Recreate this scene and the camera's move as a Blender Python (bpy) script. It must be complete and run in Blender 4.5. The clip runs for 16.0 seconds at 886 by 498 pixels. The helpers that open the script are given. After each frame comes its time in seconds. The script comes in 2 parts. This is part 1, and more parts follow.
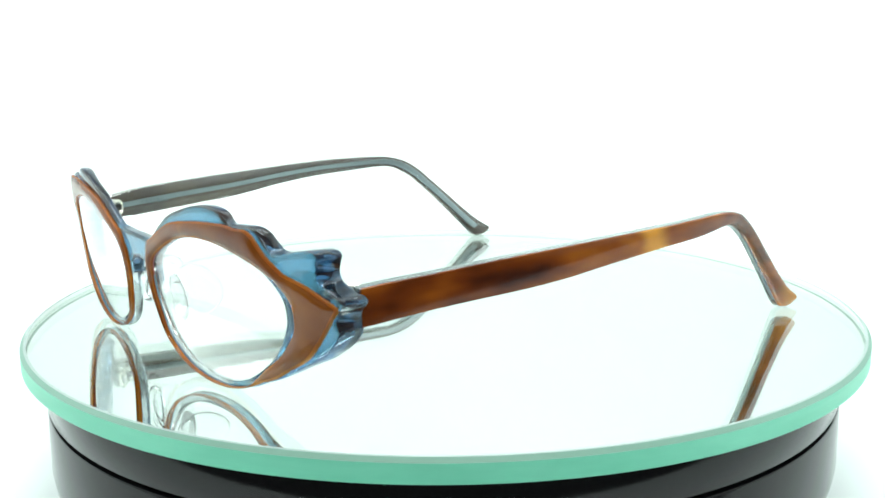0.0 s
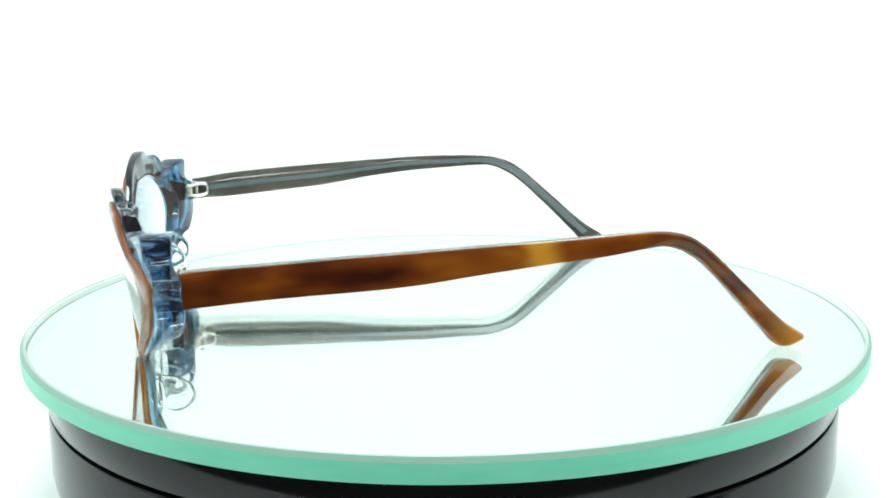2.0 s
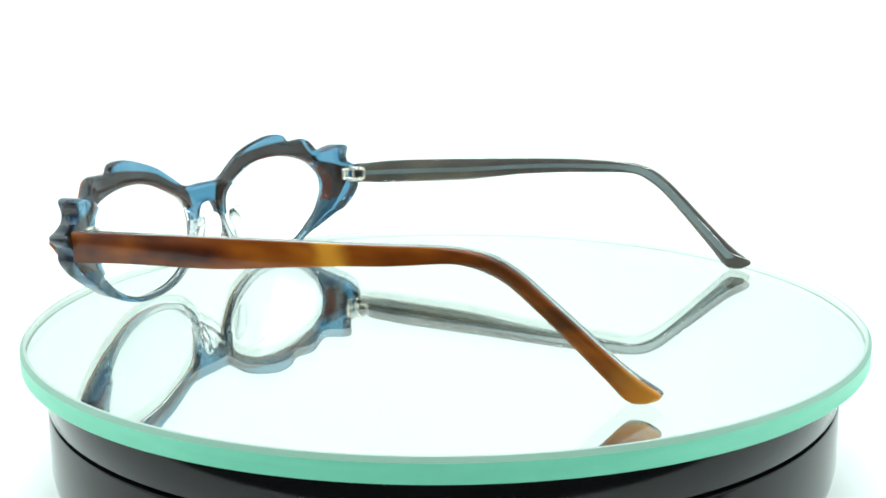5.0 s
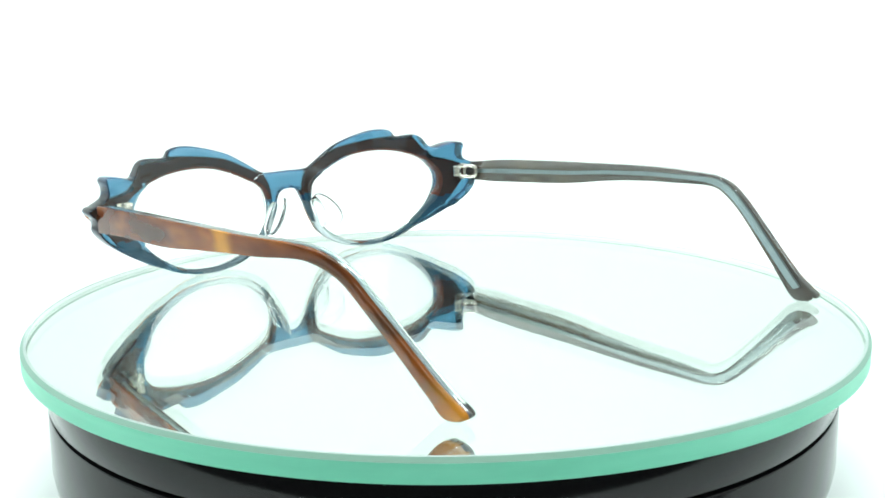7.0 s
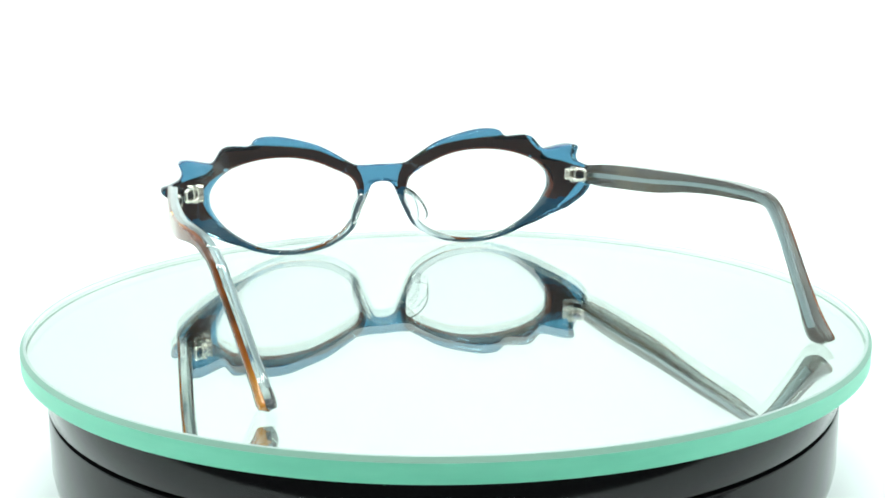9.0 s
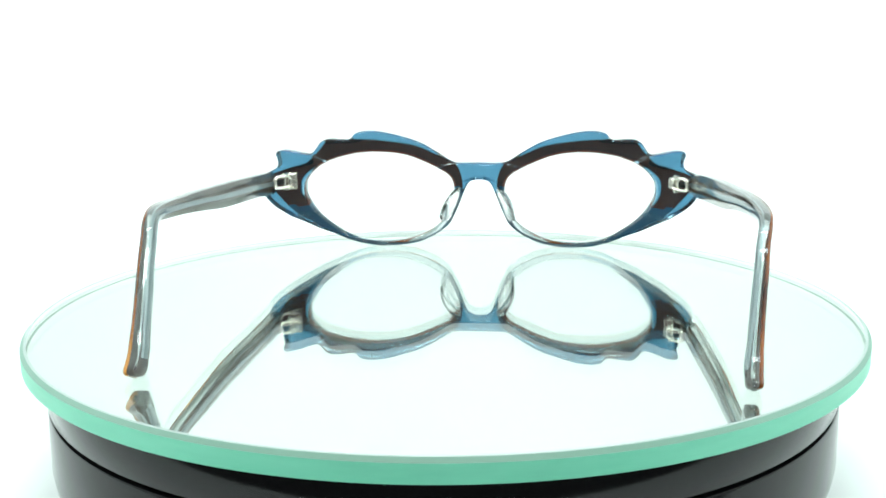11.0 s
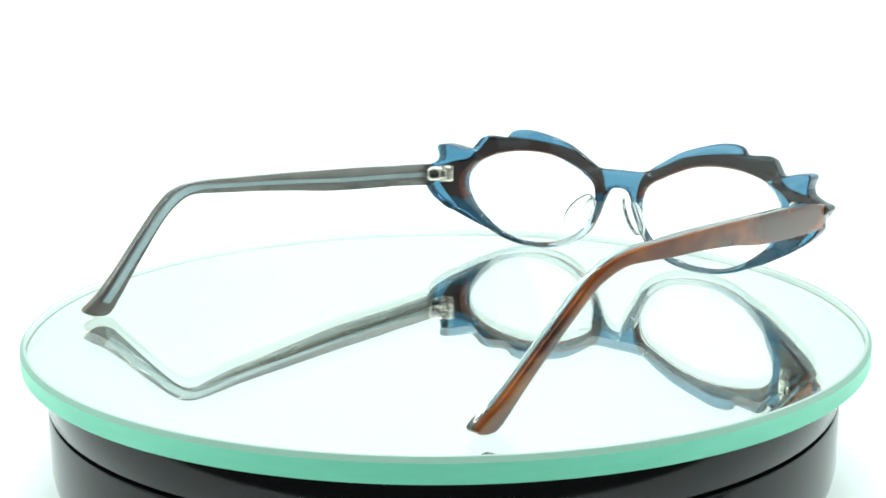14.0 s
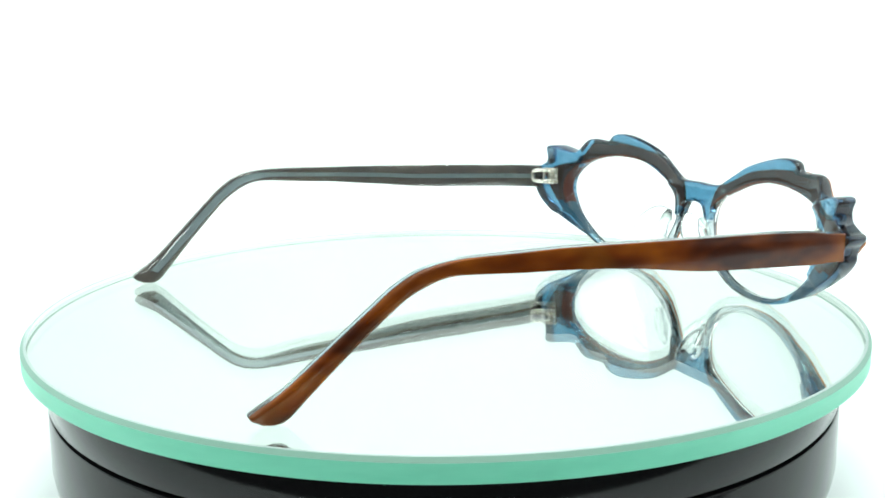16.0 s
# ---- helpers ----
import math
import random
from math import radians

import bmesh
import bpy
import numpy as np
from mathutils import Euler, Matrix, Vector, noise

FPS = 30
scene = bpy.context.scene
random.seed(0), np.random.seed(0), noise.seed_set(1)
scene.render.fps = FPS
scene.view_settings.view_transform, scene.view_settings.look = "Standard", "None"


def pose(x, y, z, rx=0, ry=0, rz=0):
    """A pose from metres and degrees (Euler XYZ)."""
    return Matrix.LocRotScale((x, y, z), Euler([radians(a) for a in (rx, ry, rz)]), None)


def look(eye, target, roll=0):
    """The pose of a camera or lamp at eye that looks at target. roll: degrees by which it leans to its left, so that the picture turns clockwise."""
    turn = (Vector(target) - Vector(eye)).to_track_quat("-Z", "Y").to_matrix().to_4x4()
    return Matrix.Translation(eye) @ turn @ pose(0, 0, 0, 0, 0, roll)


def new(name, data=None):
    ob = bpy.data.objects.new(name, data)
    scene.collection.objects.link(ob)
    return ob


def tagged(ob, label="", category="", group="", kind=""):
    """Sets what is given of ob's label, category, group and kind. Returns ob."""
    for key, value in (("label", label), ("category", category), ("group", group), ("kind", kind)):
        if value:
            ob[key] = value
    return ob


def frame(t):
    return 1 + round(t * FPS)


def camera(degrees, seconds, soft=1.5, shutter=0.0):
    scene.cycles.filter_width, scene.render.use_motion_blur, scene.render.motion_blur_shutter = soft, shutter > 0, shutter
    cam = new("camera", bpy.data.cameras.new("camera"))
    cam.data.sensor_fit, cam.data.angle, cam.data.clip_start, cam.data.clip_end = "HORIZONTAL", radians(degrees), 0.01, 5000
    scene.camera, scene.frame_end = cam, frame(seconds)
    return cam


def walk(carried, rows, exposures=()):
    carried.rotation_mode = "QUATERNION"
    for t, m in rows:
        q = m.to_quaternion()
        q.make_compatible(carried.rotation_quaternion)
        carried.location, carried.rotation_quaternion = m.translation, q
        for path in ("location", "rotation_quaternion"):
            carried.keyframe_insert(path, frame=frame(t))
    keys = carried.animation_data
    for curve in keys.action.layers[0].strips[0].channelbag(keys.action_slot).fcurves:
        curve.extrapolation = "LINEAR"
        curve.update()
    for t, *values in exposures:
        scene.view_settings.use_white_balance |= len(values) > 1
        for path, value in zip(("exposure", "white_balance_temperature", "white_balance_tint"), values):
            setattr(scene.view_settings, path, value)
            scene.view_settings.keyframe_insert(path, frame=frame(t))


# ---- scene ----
MM = 0.001
DISC_TOP = 0.040          # height of the mirror's face over the sweep's floor
RADIUS = 0.1000           # mirror plate, 200 mm across
PLATE = 0.0046            # thickness of the mirror plate
TURN_START, TURN_SPEED = 137.338, -11.9837   # degrees, degrees a second

# camera: stands still, close to the turntable
cam = camera(45.10, 16.0, soft=1.75)
EYE = Vector((0, -0.260485, DISC_TOP + 0.067192))
AIM = EYE + Vector((0.000928, 0.979520, -0.201349))
CAM_POSE = look(EYE, AIM, -0.490)
walk(cam, [(0.0, CAM_POSE), (16.0, CAM_POSE)])

# ---- light: a white light tent, open at the front ----
world = bpy.data.worlds.new("world")
scene.world = world
world.use_nodes = True
bg = world.node_tree.nodes["Background"]
bg.inputs[0].default_value = (0.92, 0.98, 1.0, 1)
bg.inputs[1].default_value = 0.38
scene.view_settings.exposure = 0.0


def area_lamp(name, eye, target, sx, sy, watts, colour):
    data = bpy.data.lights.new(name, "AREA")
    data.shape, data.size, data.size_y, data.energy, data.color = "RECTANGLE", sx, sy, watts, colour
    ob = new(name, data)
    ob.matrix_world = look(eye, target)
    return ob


COOL = (0.90, 1.0, 0.963)
for y in (-0.09, 0.23):   # two light bars under the tent's top
    area_lamp("lamp_top", (0, y, 0.83), (0, y, 0), 0.90, 0.06, 3.7, COOL)
area_lamp("lamp_side", (-0.56, 0.12, 0.40), (0.0, 0.2, 0.12), 0.52, 0.56, 1.35, COOL)
area_lamp("lamp_side", (0.56, 0.12, 0.40), (0.0, 0.2, 0.12), 0.52, 0.56, 1.35, COOL)
# unseen fill, added above the camera to brighten front faces and glass edge
area_lamp("fill_front", (0, -0.62, 0.62), (0, 0.0, 0.05), 0.70, 0.06, 2.6, COOL)


# ---- materials ----
class Mat:
    """A node material with a Principled shader and a few shorthands."""

    def __init__(self, name, colour=(0.8, 0.8, 0.8), rough=0.5, metal=0.0, **more):
        self.mat = bpy.data.materials.new(name)
        self.mat.use_nodes = True
        self.tree = self.mat.node_tree
        self.shader = self.tree.nodes["Principled BSDF"]
        self.put("Base Color", (*colour, 1))
        self.put("Roughness", rough)
        self.put("Metallic", metal)
        for key, value in more.items():
            self.put(key.replace("_", " "), value)

    def put(self, socket, value):
        self.shader.inputs[socket].default_value = value

    def node(self, kind, **values):
        n = self.tree.nodes.new(kind)
        for key, value in values.items():
            n.inputs[key.replace("_", " ")].default_value = value
        return n

    def link(self, a, out, b, into):
        self.tree.links.new(a.outputs[out], b.inputs[into])

    def coords(self, scale):
        tc = self.node("ShaderNodeTexCoord")
        mp = self.node("ShaderNodeMapping")
        mp.inputs["Scale"].default_value = scale
        self.link(tc, "Object", mp, "Vector")
        return mp

    def noise(self, scale, coords, detail=4.0, rough=0.55, warp=0.0):
        n = self.node("ShaderNodeTexNoise", Scale=scale, Detail=detail, Roughness=rough, Distortion=warp)
        self.link(coords, "Vector", n, "Vector")
        return n

    def ramp(self, source, stops, out="Fac"):
        r = self.node("ShaderNodeValToRGB")
        els = r.color_ramp.elements
        while len(els) < len(stops):
            els.new(0.5)
        for e, (at, c) in zip(els, stops):
            e.position, e.color = at, (*c, 1)
        self.link(source, out, r, "Fac")
        return r

    def bump(self, source, strength, distance):
        b = self.node("ShaderNodeBump", Strength=strength, Distance=distance)
        self.link(source, "Fac", b, "Height")
        self.link(b, "Normal", self.shader, "Normal")

    def rough_from(self, source, low, high):
        m = self.node("ShaderNodeMapRange")
        m.inputs["To Min"].default_value, m.inputs["To Max"].default_value = low, high
        self.link(source, "Fac", m, "Value")
        self.link(m, "Result", self.shader, "Roughness")


def see_through(m, colour_node, socket, share):
    """Lets part of the light through a thin or cloudy body."""
    tr = m.node("ShaderNodeBsdfTranslucent")
    if colour_node is not None:
        m.link(colour_node, socket, tr, "Color")
    else:
        tr.inputs["Color"].default_value = m.shader.inputs["Base Color"].default_value
    mix = m.node("ShaderNodeMixShader", Fac=share)
    m.tree.links.new(m.shader.outputs[0], mix.inputs[1])
    m.tree.links.new(tr.outputs[0], mix.inputs[2])
    m.tree.links.new(mix.outputs[0], m.tree.nodes["Material Output"].inputs["Surface"])


def make_tortoise(name, offset, amber_share):
    m = Mat(name, (0.3, 0.09, 0.013), 0.12, IOR=1.43)
    co = m.coords((0.4, 0.42, 1.1))
    co.inputs["Location"].default_value = offset
    big = m.noise(120, co, 2.0, 0.5)
    fine = m.noise(420, co, 4.0, 0.6)
    r = m.ramp(big, [(0.32, (0.048, 0.008, 0.0015)), (0.46, (0.145, 0.028, 0.002)), (0.59, (0.27, 0.064, 0.004)), (0.78, (0.47, 0.145, 0.010))])
    # amber clouds: one half way along the temple, one in its tip
    tc = m.node("ShaderNodeTexCoord")
    sep = m.node("ShaderNodeSeparateXYZ")
    m.link(tc, "Object", sep, "Vector")
    wob = m.node("ShaderNodeMath")
    wob.operation = "MULTIPLY_ADD"
    wob.inputs[1].default_value = 0.016
    m.link(big, "Fac", wob, 0)
    m.link(sep, "Y", wob, 2)
    amber = m.ramp(wob, [(0.0, (0.6, 0.6, 0.6)), (0.08, (0.07, 0.07, 0.07)), (0.475, (0, 0, 0)), (0.517, (1, 1, 1)), (0.530, (1, 1, 1)), (0.568, (0, 0, 0))], "Value")
    amber.color_ramp.interpolation = "EASE"
    span = m.node("ShaderNodeMapRange")
    span.inputs["From Min"].default_value, span.inputs["From Max"].default_value = -0.126, -0.006
    m.link(wob, "Value", span, "Value")
    m.link(span, "Result", amber, "Fac")
    warm = m.node("ShaderNodeMix")
    warm.data_type = "RGBA"
    warm.inputs[7].default_value = (0.86, 0.38, 0.035, 1)
    half = m.node("ShaderNodeMath")
    half.operation = "MULTIPLY"
    half.inputs[1].default_value = amber_share
    m.link(amber, "Color", half, 0)
    m.link(half, "Value", warm, 0)
    m.link(r, "Color", warm, 6)
    mix = m.node("ShaderNodeMix")
    mix.data_type, mix.blend_type = "RGBA", "MULTIPLY"
    mix.inputs[0].default_value = 0.10
    m.link(warm, 2, mix, 6)
    m.link(fine, "Fac", mix, 7)
    m.link(mix, 2, m.shader, "Base Color")
    see_through(m, mix, 2, 0.12)
    m.rough_from(fine, 0.08, 0.16)
    return m.mat


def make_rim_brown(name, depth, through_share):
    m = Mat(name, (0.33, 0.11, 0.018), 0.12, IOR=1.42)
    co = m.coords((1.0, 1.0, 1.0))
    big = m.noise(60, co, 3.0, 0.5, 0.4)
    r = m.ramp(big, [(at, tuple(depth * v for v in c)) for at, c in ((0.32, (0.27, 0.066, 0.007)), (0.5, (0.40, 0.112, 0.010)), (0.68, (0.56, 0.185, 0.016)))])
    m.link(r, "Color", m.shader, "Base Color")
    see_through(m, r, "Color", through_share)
    fine = m.noise(500, co, 4.0)
    m.rough_from(fine, 0.03, 0.09)
    return m.mat


def make_taupe():
    """The tortoise layer's inner face, as it looks through the smoky one."""
    m = Mat("taupe_lamination", (0.20, 0.155, 0.125), 0.35)
    r = m.ramp(m.noise(70, m.coords((1, 0.5, 1)), 3.0, 0.5, 0.3), [(0.32, (0.060, 0.036, 0.026)), (0.52, (0.115, 0.072, 0.052)), (0.72, (0.24, 0.165, 0.09))])
    m.link(r, "Color", m.shader, "Base Color")
    return m.mat


def make_clear(name, colour, rough, bump=0.0):
    m = Mat(name, colour, rough, Transmission_Weight=1.0, IOR=1.48)
    if bump:
        m.bump(m.noise(260, m.coords((1, 1, 1)), 2.0), bump, 0.0004)
    return m.mat


def make_base_black():
    m = Mat("black_plastic", (0.004, 0.004, 0.0045), 0.12, IOR=1.33)
    co = m.coords((1, 1, 1))
    n = m.noise(900, co, 5.0)
    m.rough_from(m.noise(30, co, 5.0), 0.07, 0.16)
    m.bump(n, 0.03, 0.0002)
    return m.mat


def make_edge():
    m = Mat("ground_glass_edge", (0.20, 0.72, 0.50), 0.35)
    co = m.coords((1, 1, 6))
    n = m.noise(55, co, 5.0)
    r = m.ramp(n, [(0.3, (0.205, 0.64, 0.465)), (0.7, (0.245, 0.71, 0.525))])
    m.link(r, "Color", m.shader, "Base Color")
    see_through(m, r, "Color", 0.26)
    return m.mat


def make_pale():
    m = Mat("pale_edge_screen", (0.88, 0.90, 0.895), 0.3)
    see_through(m, None, "", 0.15)
    return m.mat


def make_white(name, colour):
    m = Mat(name, colour, 0.85)
    co = m.coords((1, 1, 1))
    r = m.ramp(m.noise(5, co, 5.0), [(0.3, tuple(0.975 * c for c in colour)), (0.7, colour)])
    m.link(r, "Color", m.shader, "Base Color")
    return m.mat


def make_steel():
    m = Mat("hinge_metal", (0.78, 0.74, 0.66), 0.22, 1.0)
    co = m.coords((1, 1, 1))
    m.rough_from(m.noise(900, co, 4.0), 0.14, 0.36)
    return m.mat


TORTOISE_LEFT = make_tortoise("tortoise_acetate_amber", (0.31, 0.017, 0.12), 0.75)
TORTOISE_RIGHT = make_tortoise("tortoise_acetate_brown", (0.52, 0.031, 0.27), 0.06)
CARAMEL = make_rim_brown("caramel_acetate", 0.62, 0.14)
# lighter copy: the glow of light through the rim's edges put into colour
CARAMEL_EDGE = make_rim_brown("caramel_lit_edge", 1.35, 0.45)
BLUE = make_clear("blue_acetate", (0.078, 0.232, 0.355), 0.02, 0.10)
DEEP = make_clear("blue_acetate_dark_wall", (0.008, 0.036, 0.110), 0.02, 0.10)   # darker copy for outer walls: light lost along the sheet put into colour
NASAL = make_clear("pale_nose_and_bright_rim", (0.56, 0.61, 0.63), 0.03, 0.10)
SMOKE = make_clear("smoke_blue_acetate", (0.62, 0.66, 0.65), 0.04)
SMOKE.node_tree.nodes["Principled BSDF"].inputs["Transmission Weight"].default_value = 0.95
LENS = make_clear("lens_glass", (0.985, 0.99, 0.99), 0.0)
PAD = make_clear("clear_pad", (0.98, 0.99, 0.99), 0.05, 0.12)
PAD.node_tree.nodes["Principled BSDF"].inputs["IOR"].default_value = 1.19
GLASS = make_clear("plate_glass", (0.978, 0.993, 0.982), 0.0)
GLASS.node_tree.nodes["Principled BSDF"].inputs["IOR"].default_value = 1.32
EDGE = make_edge()
CHAMFER = Mat("ground_glass_chamfer", (0.17, 0.32, 0.25), 0.45).mat
ARRIS = Mat("frosted_arris", (0.36, 0.44, 0.42), 0.5).mat
PALE = make_pale()
MIRROR = Mat("silvering", (0.822, 0.872, 0.836), 0.0, 1.0).mat
BLACK = make_base_black()
GROOVE = Mat("dark_groove", (0.002, 0.002, 0.002), 0.7).mat
STEEL = make_steel()
MOUNT = make_clear("clear_mount", (0.96, 0.975, 0.975), 0.04)
# no real layer: the brown's back coloured as it shows through the blue
THROUGH_BLUE = Mat("brown_through_blue", (0.42, 0.085, 0.040), 0.4).mat
BLUE.node_tree.nodes["Principled BSDF"].inputs["Specular IOR Level"].default_value = 0.85
TAUPE = make_taupe()
BACKING = Mat("blue_lamination", (0.18, 0.30, 0.37), 0.4).mat
CORE = Mat("core_wire_metal", (0.46, 0.56, 0.59), 0.34, 1.0).mat
PAPER = make_white("white_sweep", (0.85, 0.885, 0.883))
CLOTH = make_white("white_cloth", (0.84, 0.87, 0.87))
MARK = Mat("stamped_lettering", (0.30, 0.38, 0.40), 0.45).mat


# ---- mesh helpers ----
def part(name, bm, material, parent=None, label="", smooth=True):
    """Links a bmesh as one mesh object under a thing or a part."""
    me = bpy.data.meshes.new(name)
    bmesh.ops.recalc_face_normals(bm, faces=bm.faces)
    for e in bm.edges:
        if len(e.link_faces) == 2 and e.calc_face_angle(0) > 0.75:
            e.smooth = False
    bm.to_mesh(me)
    bm.free()
    for m in (material if isinstance(material, (list, tuple)) else [material]):
        me.materials.append(m)
    if smooth:
        me.polygons.foreach_set("use_smooth", [True] * len(me.polygons))
    ob = new(name, me)
    ob.parent = parent
    if label:
        tagged(ob, label)
    return ob


def revolve(profile, steps, material_of=None, closed=False):
    """A bmesh turned from (radius, height) pairs."""
    bm = bmesh.new()
    rings = []
    for r, z in profile:
        if r < 1e-7:
            rings.append([bm.verts.new((0, 0, z))] * steps)
        else:
            rings.append([bm.verts.new((r * math.cos(2 * math.pi * k / steps), r * math.sin(2 * math.pi * k / steps), z)) for k in range(steps)])
    pairs = list(zip(rings, rings[1:])) + ([(rings[-1], rings[0])] if closed else [])
    for i, (a, b) in enumerate(pairs):
        for k in range(steps):
            q = []
            for v in (a[k], a[(k + 1) % steps], b[(k + 1) % steps], b[k]):
                if v not in q:
                    q.append(v)
            f = bm.faces.new(q)
            f.material_index = material_of[i] if material_of else 0
    return bm


def spline(points, each, closed=False):
    """A Catmull-Rom line through the points."""
    n, out = len(points), []
    for i in range(n if closed else n - 1):
        if closed:
            p = [np.array(points[(i + k) % n], float) for k in (-1, 0, 1, 2)]
        else:
            p = [np.array(points[min(max(i + k, 0), n - 1)], float) for k in (-1, 0, 1, 2)]
        for j in range(each):
            t = j / each
            out.append(0.5 * (2 * p[1] + (p[2] - p[0]) * t + (2 * p[0] - 5 * p[1] + 4 * p[2] - p[3]) * t * t + (3 * p[1] - p[0] - 3 * p[2] + p[3]) * t ** 3))
    if not closed:
        out.append(np.array(points[-1], float))
    return np.array(out)


def smoothstep(a, b, x):
    t = min(max((x - a) / (b - a), 0.0), 1.0)
    return t * t * (3 - 2 * t)


# ---- the place: sweep and tent ----
def sweep():
    """White floor that curves up into the back wall, with thickness."""
    line = [(-0.14, 0.0), (0.55, 0.0)]
    line += [(0.55 + 0.25 * math.sin(a), 0.25 - 0.25 * math.cos(a)) for a in np.linspace(0.1, math.pi / 2, 14)]
    line += [(0.80, 0.95)]
    bm = bmesh.new()
    rows = []
    for x in (-0.8, 0.8):
        rows.append([bm.verts.new((x, y, z)) for y, z in line] + [bm.verts.new((x, y + 0.004, z - 0.004)) for y, z in reversed(line)])
    n = len(rows[0])
    for k in range(n):
        bm.faces.new((rows[0][k], rows[0][(k + 1) % n], rows[1][(k + 1) % n], rows[1][k]))
    bm.faces.new(rows[0])
    bm.faces.new(list(reversed(rows[1])))
    return tagged(part("backdrop", bm, PAPER), "seamless white paper sweep behind the turntable", "backdrop", kind="structure")


def panel(name, lo, hi, label):
    bm = bmesh.new()
    bmesh.ops.create_cube(bm, size=1)
    for v in bm.verts:
        v.co = Vector([l + (h - l) * (c + 0.5) for l, h, c in zip(lo, hi, v.co)])
    return tagged(part(name, bm, CLOTH, smooth=False), label, "wall", kind="structure")


sweep()
table = bmesh.new()
bmesh.ops.create_cube(table, size=1)
for v in table.verts:
    v.co = Vector((v.co.x * 3.0, -0.35 + v.co.y * 2.6, -0.025 + v.co.z * 0.04))
tagged(part("floor", table, Mat("dark_table", (0.03, 0.03, 0.032), 0.5).mat, smooth=False), "plain dark table under the light tent", "table", kind="structure")
panel("wall_left", (-0.66, -0.30, 0.001), (-0.65, 0.79, 0.92), "white cloth side of the light tent")
panel("wall_right", (0.65, -0.30, 0.001), (0.66, 0.79, 0.92), "white cloth side of the light tent")
panel("ceiling", (-0.66, -0.20, 0.921), (0.66, 0.79, 0.93), "white cloth top of the light tent")


# ---- turntable ----
def turntable():
    z = lambda below: DISC_TOP - below
    prof = [(0.0, z(0.0052)), (0.0927, z(0.0052)), (0.0939, z(0.0056)), (0.0943, z(0.0064)), (0.0947, z(0.0142)), (0.0945, z(0.0145))]
    thing = new("turntable")
    tagged(thing, "round black glossy plastic motor turntable base", "turntable")
    thing.matrix_world = Matrix.Translation((0.0001, 0, 0))
    part("upper_ring", revolve(prof + [(0.0926, z(0.0146)), (0.0, z(0.0146))], 256), BLACK, thing)
    part("groove", revolve([(0.0, z(0.01455)), (0.0932, z(0.01455)), (0.0932, z(0.0153)), (0.0, z(0.0153))], 256), GROOVE, thing, "dark seam between the two shells")
    low = [(0.0, z(0.01525)), (0.0941, z(0.01525)), (0.0946, z(0.0154)), (0.0948, z(0.0158)), (0.0949, z(0.0290)), (0.0946, z(0.0314)), (0.0940, z(0.0335)), (0.0930, z(0.0352)),
           (0.0916, z(0.0363)), (0.0898, z(0.0368)), (0.0880, z(0.0370)), (0.0880, 0.0), (0.0, 0.0)]
    part("lower_shell", revolve(low, 256), BLACK, thing)
    part("spindle_pad", revolve([(0.0, z(PLATE + 0.0001)), (0.088, z(PLATE + 0.0001)), (0.088, z(0.0052)), (0.0, z(0.0052))], 128), GROOVE, thing, "black felt pad under the mirror")


def mirror_plate():
    thing = new("mirror_plate")
    tagged(thing, "round mirror with pale green ground glass edge on the turntable", "mirror")
    c = 0.0008
    prof = [(0, 0), (RADIUS - c, 0), (RADIUS, -c), (RADIUS, -PLATE + 0.0003), (RADIUS - 0.0003, -PLATE), (0, -PLATE)]
    plate = part("glass_plate", revolve(prof, 360, [0, 1, 2, 2, 2]), [GLASS, CHAMFER, EDGE], thing, smooth=False)
    plate.visible_shadow = False   # clear pane: light passes to the silvering and the pale sheet
    part("arris", revolve([(RADIUS - 0.0014, 0.00001), (RADIUS - 0.0014, 0.00004), (RADIUS - c, 0.00004), (RADIUS - c, 0.00001)], 360), ARRIS, thing, "narrow frosted line along the upper edge")
    # added sheet: keeps the green wall from showing through the top
    part("edge_screen", revolve([(RADIUS - 0.0009, -0.0006), (RADIUS - 0.0009, -PLATE + 0.0002)], 256), PALE, thing, "added pale sheet hiding the green wall from inside")
    part("silvering", revolve([(0, -PLATE + 0.0002), (RADIUS - 0.0009, -PLATE + 0.0002), (RADIUS - 0.0009, -PLATE + 0.0001), (0, -PLATE + 0.0001)], 256), MIRROR, thing, "silver mirror coating under the glass", smooth=False)
    return thing


turntable()
MIRROR_PLATE = mirror_plate()

# ---- eyeglasses: in millimetres, x to the wearer's right as seen from behind, y forward, z up ----
BROW = [(0, 26.1), (5.2, 26.0), (8.3, 26.3), (10.6, 27.5), (14.2, 29.7), (18.7, 32.2), (23.2, 33.8), (27.7, 35.0), (32.2, 35.9), (35.7, 36.1), (38.3, 35.8),
        (39.8, 35.1), (40.8, 33.9), (42.2, 33.5), (44.6, 33.7), (47.6, 33.8), (49.2, 33.4), (50.4, 32.5), (51.5, 30.9), (52.7, 29.6), (54.5, 29.6), (58.2, 30.5),
        (60.6, 30.9), (62.3, 30.7), (62.9, 29.8), (62.5, 28.5), (62.3, 27.1), (62.8, 25.7), (64.0, 24.9), (66.2, 24.0), (67.8, 23.6), (68.4, 22.8)]
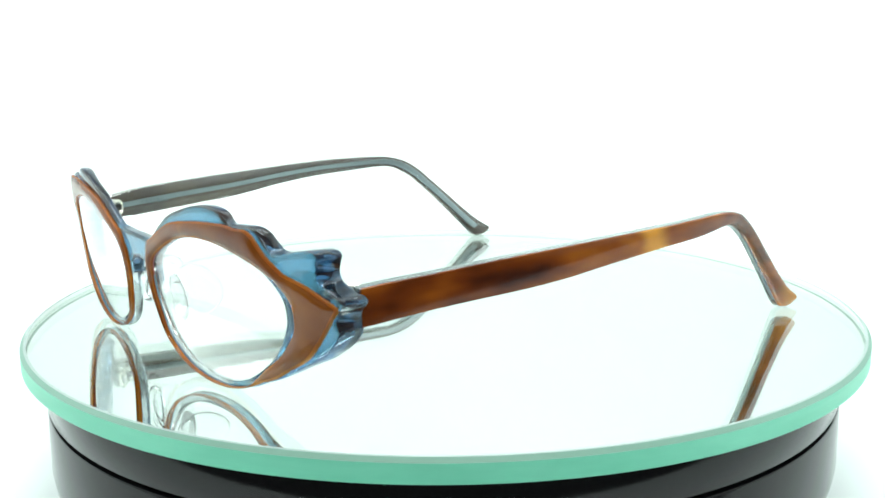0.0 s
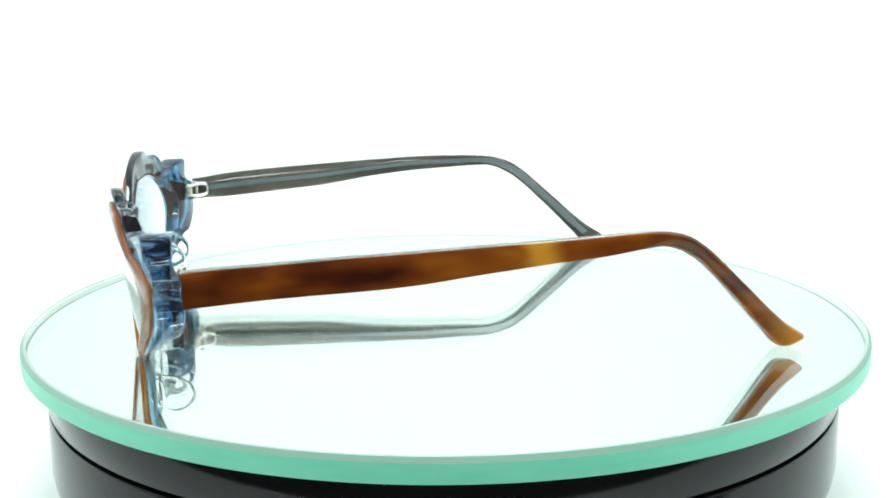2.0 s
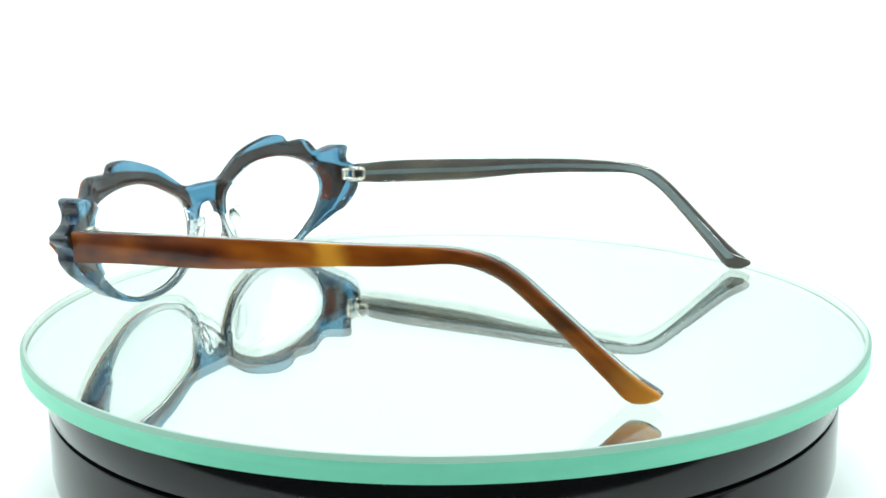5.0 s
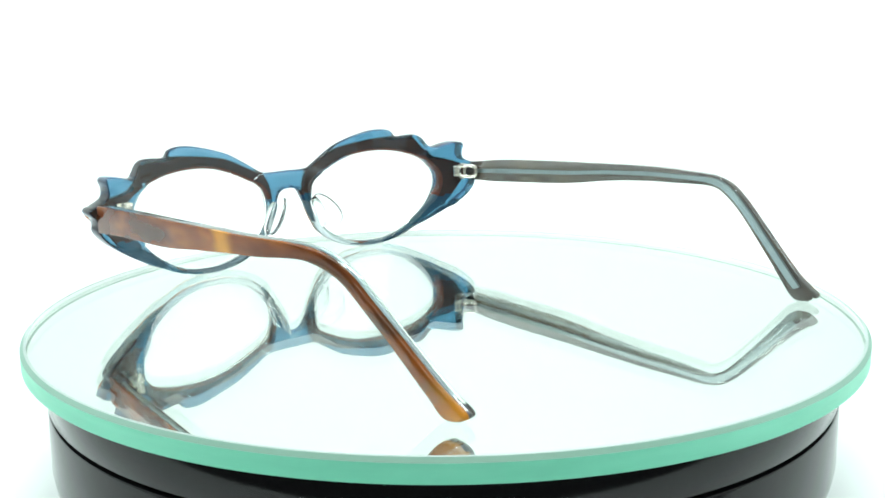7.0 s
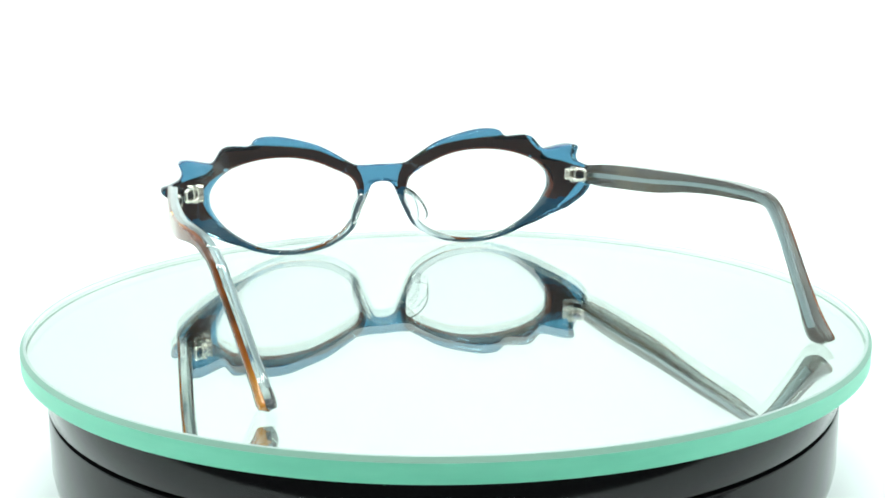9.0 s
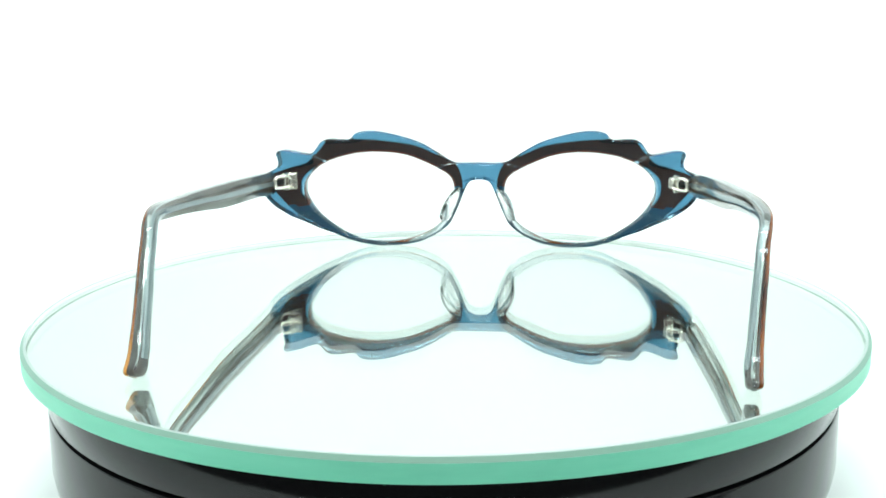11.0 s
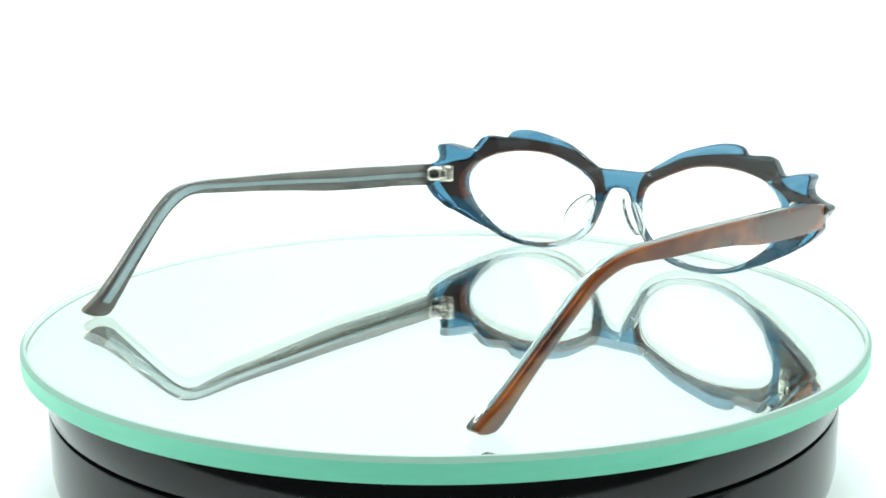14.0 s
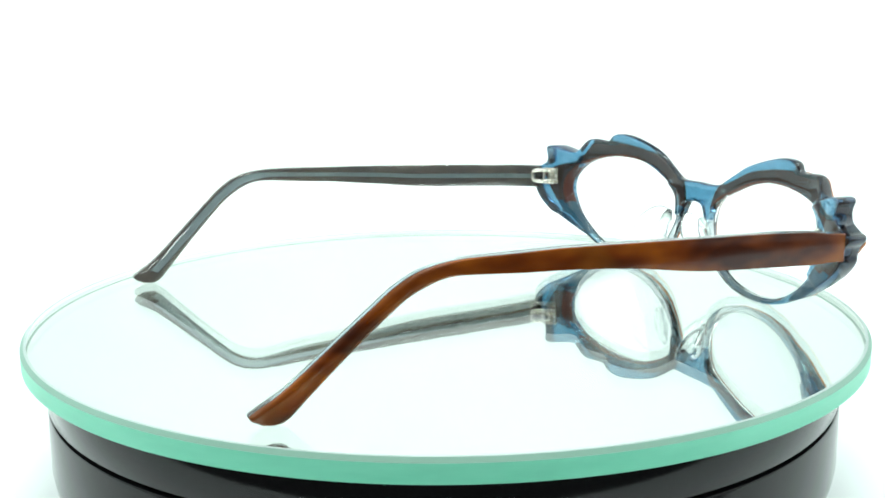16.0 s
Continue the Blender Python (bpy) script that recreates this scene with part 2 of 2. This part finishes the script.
LOWER = [(67.9, 21.8), (66.7, 20.6), (66.2, 19.0), (66.4, 17.6), (65.4, 15.8), (63.2, 13.6), (60.6, 11.8), (58.2, 10.2), (54.0, 7.9), (49.7, 5.6), (45.3, 3.8), (40.8, 1.9),
         (35.5, 0.5), (31.0, 0.0), (26.5, 0.0), (21.9, 0.5), (18.3, 1.4), (14.8, 2.9), (11.7, 4.8), (9.4, 6.9), (7.7, 10.1), (6.5, 12.8), (5.4, 15.5), (4.5, 17.8), (3.5, 19.6),
         (2.1, 20.5), (0, 20.8)]
OPENING = [(55.3, 18.9), (54.3, 22.4), (49.7, 26.2), (41.0, 28.8), (32.1, 29.5), (23.1, 28.3), (14.1, 24.7), (9.4, 21.8), (8.0, 18.0), (8.4, 13.3), (11.8, 7.9),
           (16.6, 4.3), (22.5, 2.2), (29.2, 1.5), (36.0, 2.1), (42.6, 4.6), (50.2, 9.9), (54.3, 15.2)]
BROWN = [(8.2, 25.6), (10.7, 26.7), (14.3, 28.4), (18.8, 30.5), (23.3, 31.7), (32.3, 32.9), (40.7, 33.4), (44.4, 33.1), (47.4, 33.2), (49.3, 32.4), (50.9, 30.4), (52.4, 28.8),
         (54.2, 27.5), (56.0, 26.3), (60.0, 25.2), (64.0, 23.5), (67.4, 21.9), (66.0, 19.8), (63.1, 16.0), (58.9, 11.3), (54.2, 8.4), (49.8, 5.8), (45.2, 4.0), (40.8, 2.1), (35.5, 0.7),
         (31.0, 0.2), (26.5, 0.2), (21.9, 0.7), (18.3, 1.6), (14.8, 3.1), (11.7, 5.0), (9.5, 7.1), (7.9, 10.2), (6.8, 12.8), (6.0, 15.5), (5.5, 18.0), (5.7, 21.0), (6.7, 23.8)]
BROW, LOWER, OPENING, BROWN = ([(0.992 * x, z) for x, z in line] for line in (BROW, LOWER, OPENING, BROWN))
HEART = (30.7, 16.0)


def face_y(x, z):
    """The front face of the frame: bowed round the head and tilted."""
    return 9.0 - 0.0018 * x * x + 0.13 * (z - 28) - 1.3 * smoothstep(46, 66, x)


def blue_depth(x, z):
    """How far the blue layer's face lies behind the brown one: the outer scallops lean back."""
    return 0.95 + 0.45 * smoothstep(50, 60, x) * smoothstep(23.5, 28, z) + 0.35 * smoothstep(33, 42, x) * smoothstep(31, 34, z) * smoothstep(60, 50, x)


def back_depth(x, z=20.0):
    """Thickness of the front: more at the hinges, with carved steps beside the end pieces and the bridge."""
    a = math.degrees(math.atan2(z - HEART[1], x - HEART[0]))
    end = smoothstep(-14.2, -11.2, a) - smoothstep(30.2, 33.6, a)
    bridge = smoothstep(153.8, 156.6, a)
    return 2.9 + 0.7 * smoothstep(24, 34, x) * smoothstep(24, 30, z) + 2.5 * smoothstep(44, 59.5, x) + 0.95 * end + 0.8 * bridge


def angle_of(p):
    return np.unwrap(np.arctan2(p[:, 1] - HEART[1], p[:, 0] - HEART[0]))


def matched(outer, inner):
    """For each outer point the inner point at its angle, in an order that never turns back."""
    a, b = angle_of(outer), angle_of(np.vstack([inner, inner[:1]]))
    if b[-1] > b[0]:
        b, inner = b[::-1], np.vstack([inner, inner[:1]])[::-1]
    else:
        inner = np.vstack([inner, inner[:1]])
    down = np.minimum.accumulate(a)
    up = np.maximum.accumulate(a[::-1])[::-1]
    mid = 0.5 * (down + up)
    base, span = b[0], 2 * math.pi
    rel = np.mod(mid - base, -span)
    order_b = (b - base)[::-1]
    return np.stack([np.interp(rel, order_b, inner[::-1, k]) for k in (0, 1)], 1)


def inward(line):
    """Unit normals of a closed line, pointing to its inside (the line runs clockwise)."""
    t = np.roll(line, -1, 0) - np.roll(line, 1, 0)
    t /= np.linalg.norm(t, axis=1)[:, None] + 1e-12
    return np.stack([t[:, 1], -t[:, 0]], 1)


def ring(outer, inner, front, back, r, on_axis=None, columns=3, dome=0.0):
    """A solid rim between two lines, as (x, y, z) rows; front and back are depths as functions of (x, z)."""
    n_out, n_in = inward(outer), np.array([HEART]) - inner
    n_in = -n_in / np.linalg.norm(n_in, axis=1)[:, None]
    axis = on_axis if on_axis is not None else np.zeros(len(outer), bool)
    z_lo, z_hi = (outer[axis, 1].min(), outer[axis, 1].max()) if axis.any() else (0, 0)

    def out_at(d):
        q = outer + n_out * d
        if axis.any():
            q[axis, 0] = 0
            q[axis, 1] = np.clip(outer[axis, 1], z_lo + d, z_hi - d)
        return q

    rows = []
    arc = [(r, 0), (0.55 * r, 0.10 * r), (0.16 * r, 0.42 * r), (0, r)]
    for d, e in arc:
        rows.append((out_at(d), front, -e))
    for d, e in reversed(arc):
        rows.append((out_at(d), back, e))
    a, b = out_at(r), inner + n_in * r
    for k in range(1, columns):
        rows.append((a + (b - a) * k / columns, back, 0))
    for d, e in arc:
        rows.append((inner + n_in * d, back, e))
    for d, e in reversed(arc):
        rows.append((inner + n_in * d, front, -e))
    for k in range(1, columns):
        rows.append((b + (a - b) * k / columns, front, dome * (1 - abs(2 * k / columns - 1) ** 2.5)))
    return [[(x, f(x, z) + e, z) for x, z in p] for p, f, e in rows], axis


def ring_mesh(bm, rows, axis, side, index=lambda i, x, z: 0):
    grid = [[bm.verts.new((side * x * MM, y * MM, z * MM)) for x, y, z in row] for row in rows]
    m, n = len(grid), len(grid[0])
    for i in range(m):
        for k in range(n):
            j = (k + 1) % n
            if i < 7 and axis[k] and axis[j]:
                continue
            f = bm.faces.new((grid[i][k], grid[i][j], grid[(i + 1) % m][j], grid[(i + 1) % m][k]))
            x, z = rows[i][k][0], rows[i][k][2]
            f.material_index = index(i, x, z)


def front_frame(parent):
    top = spline(BROW + LOWER, 5)
    bridge = np.stack([np.zeros(7), np.linspace(20.8, 26.1, 9)[1:-1]], 1)
    outer = np.vstack([top, bridge])
    axis = np.abs(outer[:, 0]) < 1e-6
    inner = matched(outer, spline(OPENING, 8, True))
    inner[:, 0] -= 0.9 * np.clip((inner[:, 0] - 42) / 12, 0, 1)
    rows, axis = ring(outer, inner, lambda x, z: face_y(x, z) - blue_depth(x, z), lambda x, z: face_y(x, z) - back_depth(x, z), 0.7, axis)
    bm = bmesh.new()
    for side in (-1, 1):
        # opening wall takes the pale nasal tint too, painting in its bright edge line
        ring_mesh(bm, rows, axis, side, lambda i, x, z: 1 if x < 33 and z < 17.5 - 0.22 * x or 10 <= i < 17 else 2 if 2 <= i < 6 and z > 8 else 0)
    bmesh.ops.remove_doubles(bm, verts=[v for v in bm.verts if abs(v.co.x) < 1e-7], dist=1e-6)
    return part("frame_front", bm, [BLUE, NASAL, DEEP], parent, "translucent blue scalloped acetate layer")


def brown_layer(parent, side):
    outer = spline(BROWN, 5, True)
    inner = matched(outer, spline(OPENING, 8, True))
    inner[:, 0] += 1.7 * np.clip((inner[:, 0] - 42) / 12, 0, 1)
    for k, (x, z) in enumerate(inner):   # a narrower band below and beside the nose
        low = 0.80 * smoothstep(14, 5, z) * smoothstep(48, 38, x)
        inner[k] += (outer[k] - inner[k]) * low
    rows, axis = ring(outer, inner, lambda x, z: face_y(x, z) - 0.22, lambda x, z: face_y(x, z) - 1.06, 0.40, columns=8, dome=0.42)
    bm = bmesh.new()
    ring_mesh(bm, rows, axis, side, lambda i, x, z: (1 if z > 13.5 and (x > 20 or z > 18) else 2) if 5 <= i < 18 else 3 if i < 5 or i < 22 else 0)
    return part("front_layer", bm, [CARAMEL, THROUGH_BLUE, BACKING, CARAMEL_EDGE], parent, "caramel brown acetate face ending in a point")


def lens(parent, side):
    edge = spline(OPENING, 6, True)
    edge = edge + (edge - HEART) / np.linalg.norm(edge - HEART, axis=1)[:, None] * -0.05
    bm = bmesh.new()
    rings = []
    for depth in (-0.9, -1.9):
        for s in ((1, 0.97, 0.75, 0.5, 0.25) if depth == -0.9 else (0.25, 0.5, 0.75, 0.97, 1)):
            p = np.array(HEART) + (edge - HEART) * s
            rings.append([bm.verts.new((side * x * MM, (face_y(x, z) + depth + 0.5 * (1 - s * s)) * MM, z * MM)) for x, z in p])
    n = len(edge)
    order = rings
    for a, b in list(zip(order, order[1:])) + [(order[-1], order[0])]:
        if a is order[4] and b is order[5]:
            bm.faces.new(a)
            bm.faces.new(b)
            continue
        for k in range(n):
            bm.faces.new((a[k], a[(k + 1) % n], b[(k + 1) % n], b[k]))
    return part("lens", bm, LENS, parent, "thin clear demo lens")


def pad(parent, side):
    """A clear moulded nose pad with its foot on the rim."""
    centre = Vector((8.6, -2.0, 14.1))
    u = Vector((0.46, -0.10, -0.88)).normalized()
    v = Vector((0.30, -0.95, 0.05))
    v = (v - u * v.dot(u)).normalized()
    w = u.cross(v)
    bm = bmesh.new()
    rings = []
    n = 40
    for s, h in ((0.0, 0.42), (0.7, 0.40), (0.92, 0.32), (0.985, 0.15), (1.0, 0.0), (0.985, -0.15), (0.92, -0.32), (0.7, -0.40), (0.0, -0.42)):
        if s == 0:
            rings.append([centre + w * h] * 1)
        else:
            ring_pts = []
            for k in range(n):
                a = 2 * math.pi * k / n
                q = centre + u * (5.8 * s * math.cos(a)) + v * (5.3 * s * math.sin(a) * (1 + 0.18 * math.cos(a))) + w * h
                ring_pts.append(q)
            rings.append(ring_pts)
    vs = [[bm.verts.new((side * q.x * MM, q.y * MM, q.z * MM)) for q in r] for r in rings]
    for a, b in zip(vs, vs[1:]):
        for k in range(n):
            q = []
            for x in (a[k % len(a)], a[(k + 1) % len(a)], b[(k + 1) % len(b)], b[k % len(b)]):
                if x not in q:
                    q.append(x)
            bm.faces.new(q)
    wing = part("nose_pad", bm, PAD, parent, "clear moulded nose pad")
    bm = bmesh.new()
    line = [Vector((7.0 + 3.2 * k / 10 + 0.5 * math.sin(math.pi * k / 10), 1.9 - 0.5 * math.sin(math.pi * k / 10), 17.6 - 9.2 * k / 10)) for k in range(11)]
    tube(bm, line, [0.7, 1.2, 1.45, 1.55, 1.6, 1.6, 1.6, 1.55, 1.45, 1.2, 0.7], side, 16)
    part("pad_mount", bm, MOUNT, wing, "thick clear foot of the pad")
    return wing


def tube(bm, points, radii, side, n=12):
    rows = []
    for i, (p, r) in enumerate(zip(points, radii)):
        d = (points[min(i + 1, len(points) - 1)] - points[max(i - 1, 0)]).normalized()
        a = d.cross(Vector((0.3, 0.1, 1))).normalized()
        b = d.cross(a)
        rows.append([bm.verts.new([c * MM * s for c, s in zip(p + a * (r * math.cos(t)) + b * (r * math.sin(t)), (side, 1, 1))]) for t in (2 * math.pi * k / n for k in range(n))])
    for a, b in zip(rows, rows[1:]):
        for k in range(n):
            bm.faces.new((a[k], a[(k + 1) % n], b[(k + 1) % n], b[k]))
    bm.faces.new(rows[0])
    bm.faces.new(rows[-1])


# the temples stand a little askew on the front
TEMPLE_SET = pose(0.00059, -0.00126, 0, 0, 0, -0.22)
HINGE_SET = pose(0.00045, -0.0010, 0, 0, 0, -0.22)

# temple stations: upper edge (y, z), lower edge (y, z), outer face x, thickness
STATIONS = [(-6.2, 24.3, -6.3, 18.3, 66.3, 3.8), (-7.0, 24.4, -7.1, 18.3, 66.5, 3.8), (-18, 25.3, -18, 19.2, 67.3, 3.6), (-30, 26.1, -30, 20.0, 68.1, 3.5), (-48, 26.9, -48, 21.3, 69.3, 3.4),
            (-62, 27.5, -62, 23.0, 70.0, 3.3), (-74, 27.9, -74, 24.1, 70.3, 3.2), (-85, 28.1, -85, 24.6, 70.2, 3.1), (-94, 28.1, -93.5, 25.0, 69.5, 3.0),
            (-99, 27.6, -98, 24.9, 68.8, 3.0), (-103.5, 26.1, -101.8, 24.1, 67.9, 3.0), (-108, 23.2, -105.7, 22.0, 66.8, 3.0), (-112, 19.7, -109.5, 18.8, 66.0, 3.0),
            (-118.5, 13.8, -115.5, 13.0, 64.5, 3.0), (-124.2, 8.6, -120.6, 7.8, 63.3, 3.0), (-128.2, 5.3, -124.1, 4.2, 62.6, 3.3), (-131.3, 3.3, -126.6, 1.6, 62.3, 3.7),
            (-133.1, 2.1, -128.4, 0.6, 62.1, 3.6), (-132.9, 1.2, -130.2, 0.5, 61.8, 3.1), (-132.4, 0.9, -131.2, 0.45, 61.2, 1.7)]


def loft(bm, sections, side, index=lambda k: 0):
    rows = [[bm.verts.new((side * x * MM, y * MM, z * MM)) for x, y, z in s] for s in sections]
    n = len(rows[0])
    for a, b in zip(rows, rows[1:]):
        for k in range(n):
            bm.faces.new((a[k], a[(k + 1) % n], b[(k + 1) % n], b[k])).material_index = index(k)
    bm.faces.new(rows[0])
    bm.faces.new(rows[-1])


def temple_section(st, x0, x1, round_out, round_in):
    """A closed section between two depths (from the outer face inward), with its edges eased."""
    uy, uz, ly, lz, xo, th = st
    h = math.hypot(uy - ly, uz - lz)
    out = []
    xa, xb = x0 * th, x1 * th

    def at(s, d):
        return (xo - d, ly + (uy - ly) * s, lz + (uz - lz) * s)

    ro = min(round_out, h * 0.35)
    arc = [(1, 0), (0.45, 0.12), (0.12, 0.45), (0, 1)]
    for a, b in arc:
        out.append(at(ro * a / h, xa + ro * b))
    if round_in > 0.1:   # chamfered inner side with a flat in the middle
        cut = [(0.0, 1.15), (0.03, 0.98), (0.27, 0.10), (0.32, 0.0)]
    else:
        cut = [(0.0, 0.02), (0.01, 0.01), (0.02, 0.0), (0.03, 0.0)]
    for a, b in cut:
        out.append(at(a, xb - b * round_in))
    out.append(at(0.5, xb))
    for a, b in reversed(cut):
        out.append(at(1 - a, xb - b * round_in))
    for a, b in reversed(arc):
        out.append(at(1 - ro * a / h, xa + ro * b))
    out.append(at(0.5, xa))
    return out


def temple(parent, side):
    st = spline(STATIONS, 5)
    if side < 0:   # the left temple is bent a little further back
        for s in st:
            s[[0, 2]] -= 1.6 * smoothstep(-30, -100, s[0])
            s[1] -= 0.4 * smoothstep(-95, -75, s[0]) * smoothstep(-8, -25, s[0])
            s[3] -= 0.7 * smoothstep(-98, -80, s[2]) + 0.4 * smoothstep(-20, -45, s[2]) * smoothstep(-85, -65, s[2])
            s[4] -= 0.9 * smoothstep(-85, -108, s[0])
            s[5] += 0.4 * smoothstep(-85, -108, s[0])
    else:          # the right temple is a little taller near the hinge
        for s in st:
            s[1] += 0.4 * smoothstep(-9, -16, s[0]) * smoothstep(-95, -75, s[0])
            s[3] -= 0.5 * smoothstep(-9, -16, s[2]) * smoothstep(-60, -40, s[2])
    for s in st:
        drop = smoothstep(-98, -106, s[0])   # both edges stand wider below the bend
        s[0] -= 0.25 * drop
        s[1] += 0.25 * drop
        s[2] += 0.40 * drop
        s[3] = max(s[3] - 0.45 * drop, 0.12)
        slim = 0.5 * smoothstep(-128.5, -132.5, s[0])
        s[5] += 0.2 - 0.3 * smoothstep(-85, -108, s[0]) - slim
        s[4] -= 0.5 * slim
    for k, f in zip(range(-7, 0), (0.98, 0.95, 0.90, 0.82, 0.70, 0.54, 0.34)):   # the tip is rounded off
        st[k][4] -= 0.5 * (1 - f) * st[k][5]
        st[k][5] *= f
    bm = bmesh.new()
    share = lambda s: 0.17 + (0.15 if side < 0 else 0.12) * smoothstep(-90, -108, s[0])   # of the outer layer in the thickness
    loft(bm, [temple_section(s, 0.02 if k < 5 else share(s) - 0.02, 1.0, 0.02, 1.0 - 0.45 * smoothstep(-40, -75, s[0])) for k, s in enumerate(st)], side)
    inner = part("temple", bm, SMOKE, parent, "slender temple with smoky blue inner side and drooping tip")
    bm = bmesh.new()
    loft(bm, [temple_section(s, 0.0, share(s), 0.22 + 0.85 * smoothstep(-90, -108, s[0]), 0.02) for s in st[4:]], side, lambda k: 1 if 4 <= k < 12 else 0)
    part("outer_layer", bm, [TORTOISE_LEFT if side < 0 else TORTOISE_RIGHT, TAUPE], inner, "mottled tortoiseshell acetate outer layer" + (" with an amber cloud" if side < 0 else ""))
    bm = bmesh.new()
    rows = []
    for s in st[6:-17]:
        uy, uz, ly, lz, xo, th = s
        cy, cz = (uy + ly) / 2, (uz + lz) / 2
        d = np.array([uy - ly, uz - lz])
        d /= np.linalg.norm(d)
        w = 0.62 - 0.10 * smoothstep(-18, -60, cy) + 0.40 * smoothstep(-92, -106, cy)
        rows.append([(xo - th * 0.72 + a, cy + d[0] * b * w, cz + d[1] * b * w) for a, b in ((0.35, -1), (0.35, 1), (-0.35, 1), (-0.35, -1))])
    loft(bm, rows, side)
    part("core_wire", bm, CORE, inner, "flat metal core wire inside the temple")
    for k, w in enumerate((0.5, 0.8, 0.7, 0.3, 0.8, 0.6, 0.7)):
        bm = bmesh.new()
        y = -16.5 - 1.15 * k
        x = 66.5 - 3.63 + 0.112 * (-y - 7)
        loft(bm, [[(x + a, y, 22.0 + b) for a, b in ((0.02, -0.55), (0.02, 0.55), (-0.03, 0.55), (-0.03, -0.55))],
                  [(x + a, y - w, 22.0 + b) for a, b in ((0.02, -0.55), (0.02, 0.55), (-0.03, 0.55), (-0.03, -0.55))]], side)
        part("lettering", bm, MARK, inner, smooth=False)
    inner.matrix_basis = TEMPLE_SET
    return inner


def slab(bm, lo, hi, side, bevel):
    made = bmesh.ops.create_cube(bm, size=1)["verts"]
    for v in made:
        v.co = Vector([(l + (h - l) * (c + 0.5)) * MM * s for l, h, c, s in zip(lo, hi, v.co, (side, 1, 1))])
    edges = list({e for v in made for e in v.link_edges})
    bmesh.ops.bevel(bm, geom=edges, offset=bevel * MM, segments=2, affect="EDGES", profile=0.5)


def hinge(parent, side):
    """A small metal hinge: a plate on the front, a looped leaf round a black filler, and its barrels."""
    bm = bmesh.new()
    slab(bm, (57.0, -5.8, 19.7), (60.0, -4.4, 23.5), side, 0.6)
    plate = part("hinge", bm, STEEL, parent, "small polished metal hinge", smooth=False)
    d = Vector((0.62, -0.78, 0)).normalized()
    start = Vector((58.4, -6.1, 21.6))
    loop = [start + d * (2.6 + 3.0 * math.copysign(abs(math.cos(a)) ** 0.6, math.cos(a))) + Vector((0, 0, 1.75 * math.copysign(abs(math.sin(a)) ** 0.6, math.sin(a))))
            for a in (2 * math.pi * k / 32 for k in range(33))]
    bm = bmesh.new()
    tube(bm, loop, [0.55] * 33, side)
    part("leaf", bm, STEEL, plate, "looped metal leaf")
    bm = bmesh.new()
    tube(bm, [start + d * 1.9 + Vector((0, 0, z)) for z in (-1.6, 0, 1.6)], [0.42] * 3, side)
    part("pin", bm, STEEL, plate)
    for z in (-2.6, 1.75):
        bm = bmesh.new()
        c = start + d * 1.0
        tube(bm, [c + Vector((0, 0, z + h)) for h in (0, 0.1, 0.75, 0.85)], [0.7, 0.85, 0.85, 0.7], side, 16)
        part("knuckle", bm, STEEL, plate)
    # black filler inside the loop, standing in for the shade of its hole
    bm = bmesh.new()
    tube(bm, [start + d * t + Vector((0.25, 0.25, 0)) for t in (2.4, 3.4, 4.8)], [0.8, 0.9, 0.8], side)
    part("slot_shade", bm, GROOVE, plate, "black body standing in for shade in the hinge loop", smooth=False)
    plate.matrix_basis = HINGE_SET
    return plate


def eyeglasses():
    thing = new("eyeglasses")
    tagged(thing, "open cat-eye eyeglasses in caramel and translucent blue scalloped acetate", "eyeglasses")
    front_frame(thing)
    for side in (-1, 1):
        brown_layer(thing, side)
        lens(thing, side)
        pad(thing, side)
        temple(thing, side)
        hinge(thing, side)
    return thing


GLASSES = eyeglasses()
GLASSES_ON_PLATE = Matrix.Translation((0.01791, 0.06642, DISC_TOP + 0.0001)) @ pose(0, 0, 0, 0, 0, -11.28)


def motions():
    """The plate turns clockwise at an even speed and carries the eyeglasses."""
    turns = [(t, pose(0, 0, 0, 0, 0, TURN_START + TURN_SPEED * t)) for t in [0.5 * k for k in range(33)]]
    walk(MIRROR_PLATE, [(t, Matrix.Translation((0.00067, -0.00026, DISC_TOP)) @ m) for t, m in turns])
    walk(GLASSES, [(t, m @ GLASSES_ON_PLATE) for t, m in turns])


motions()
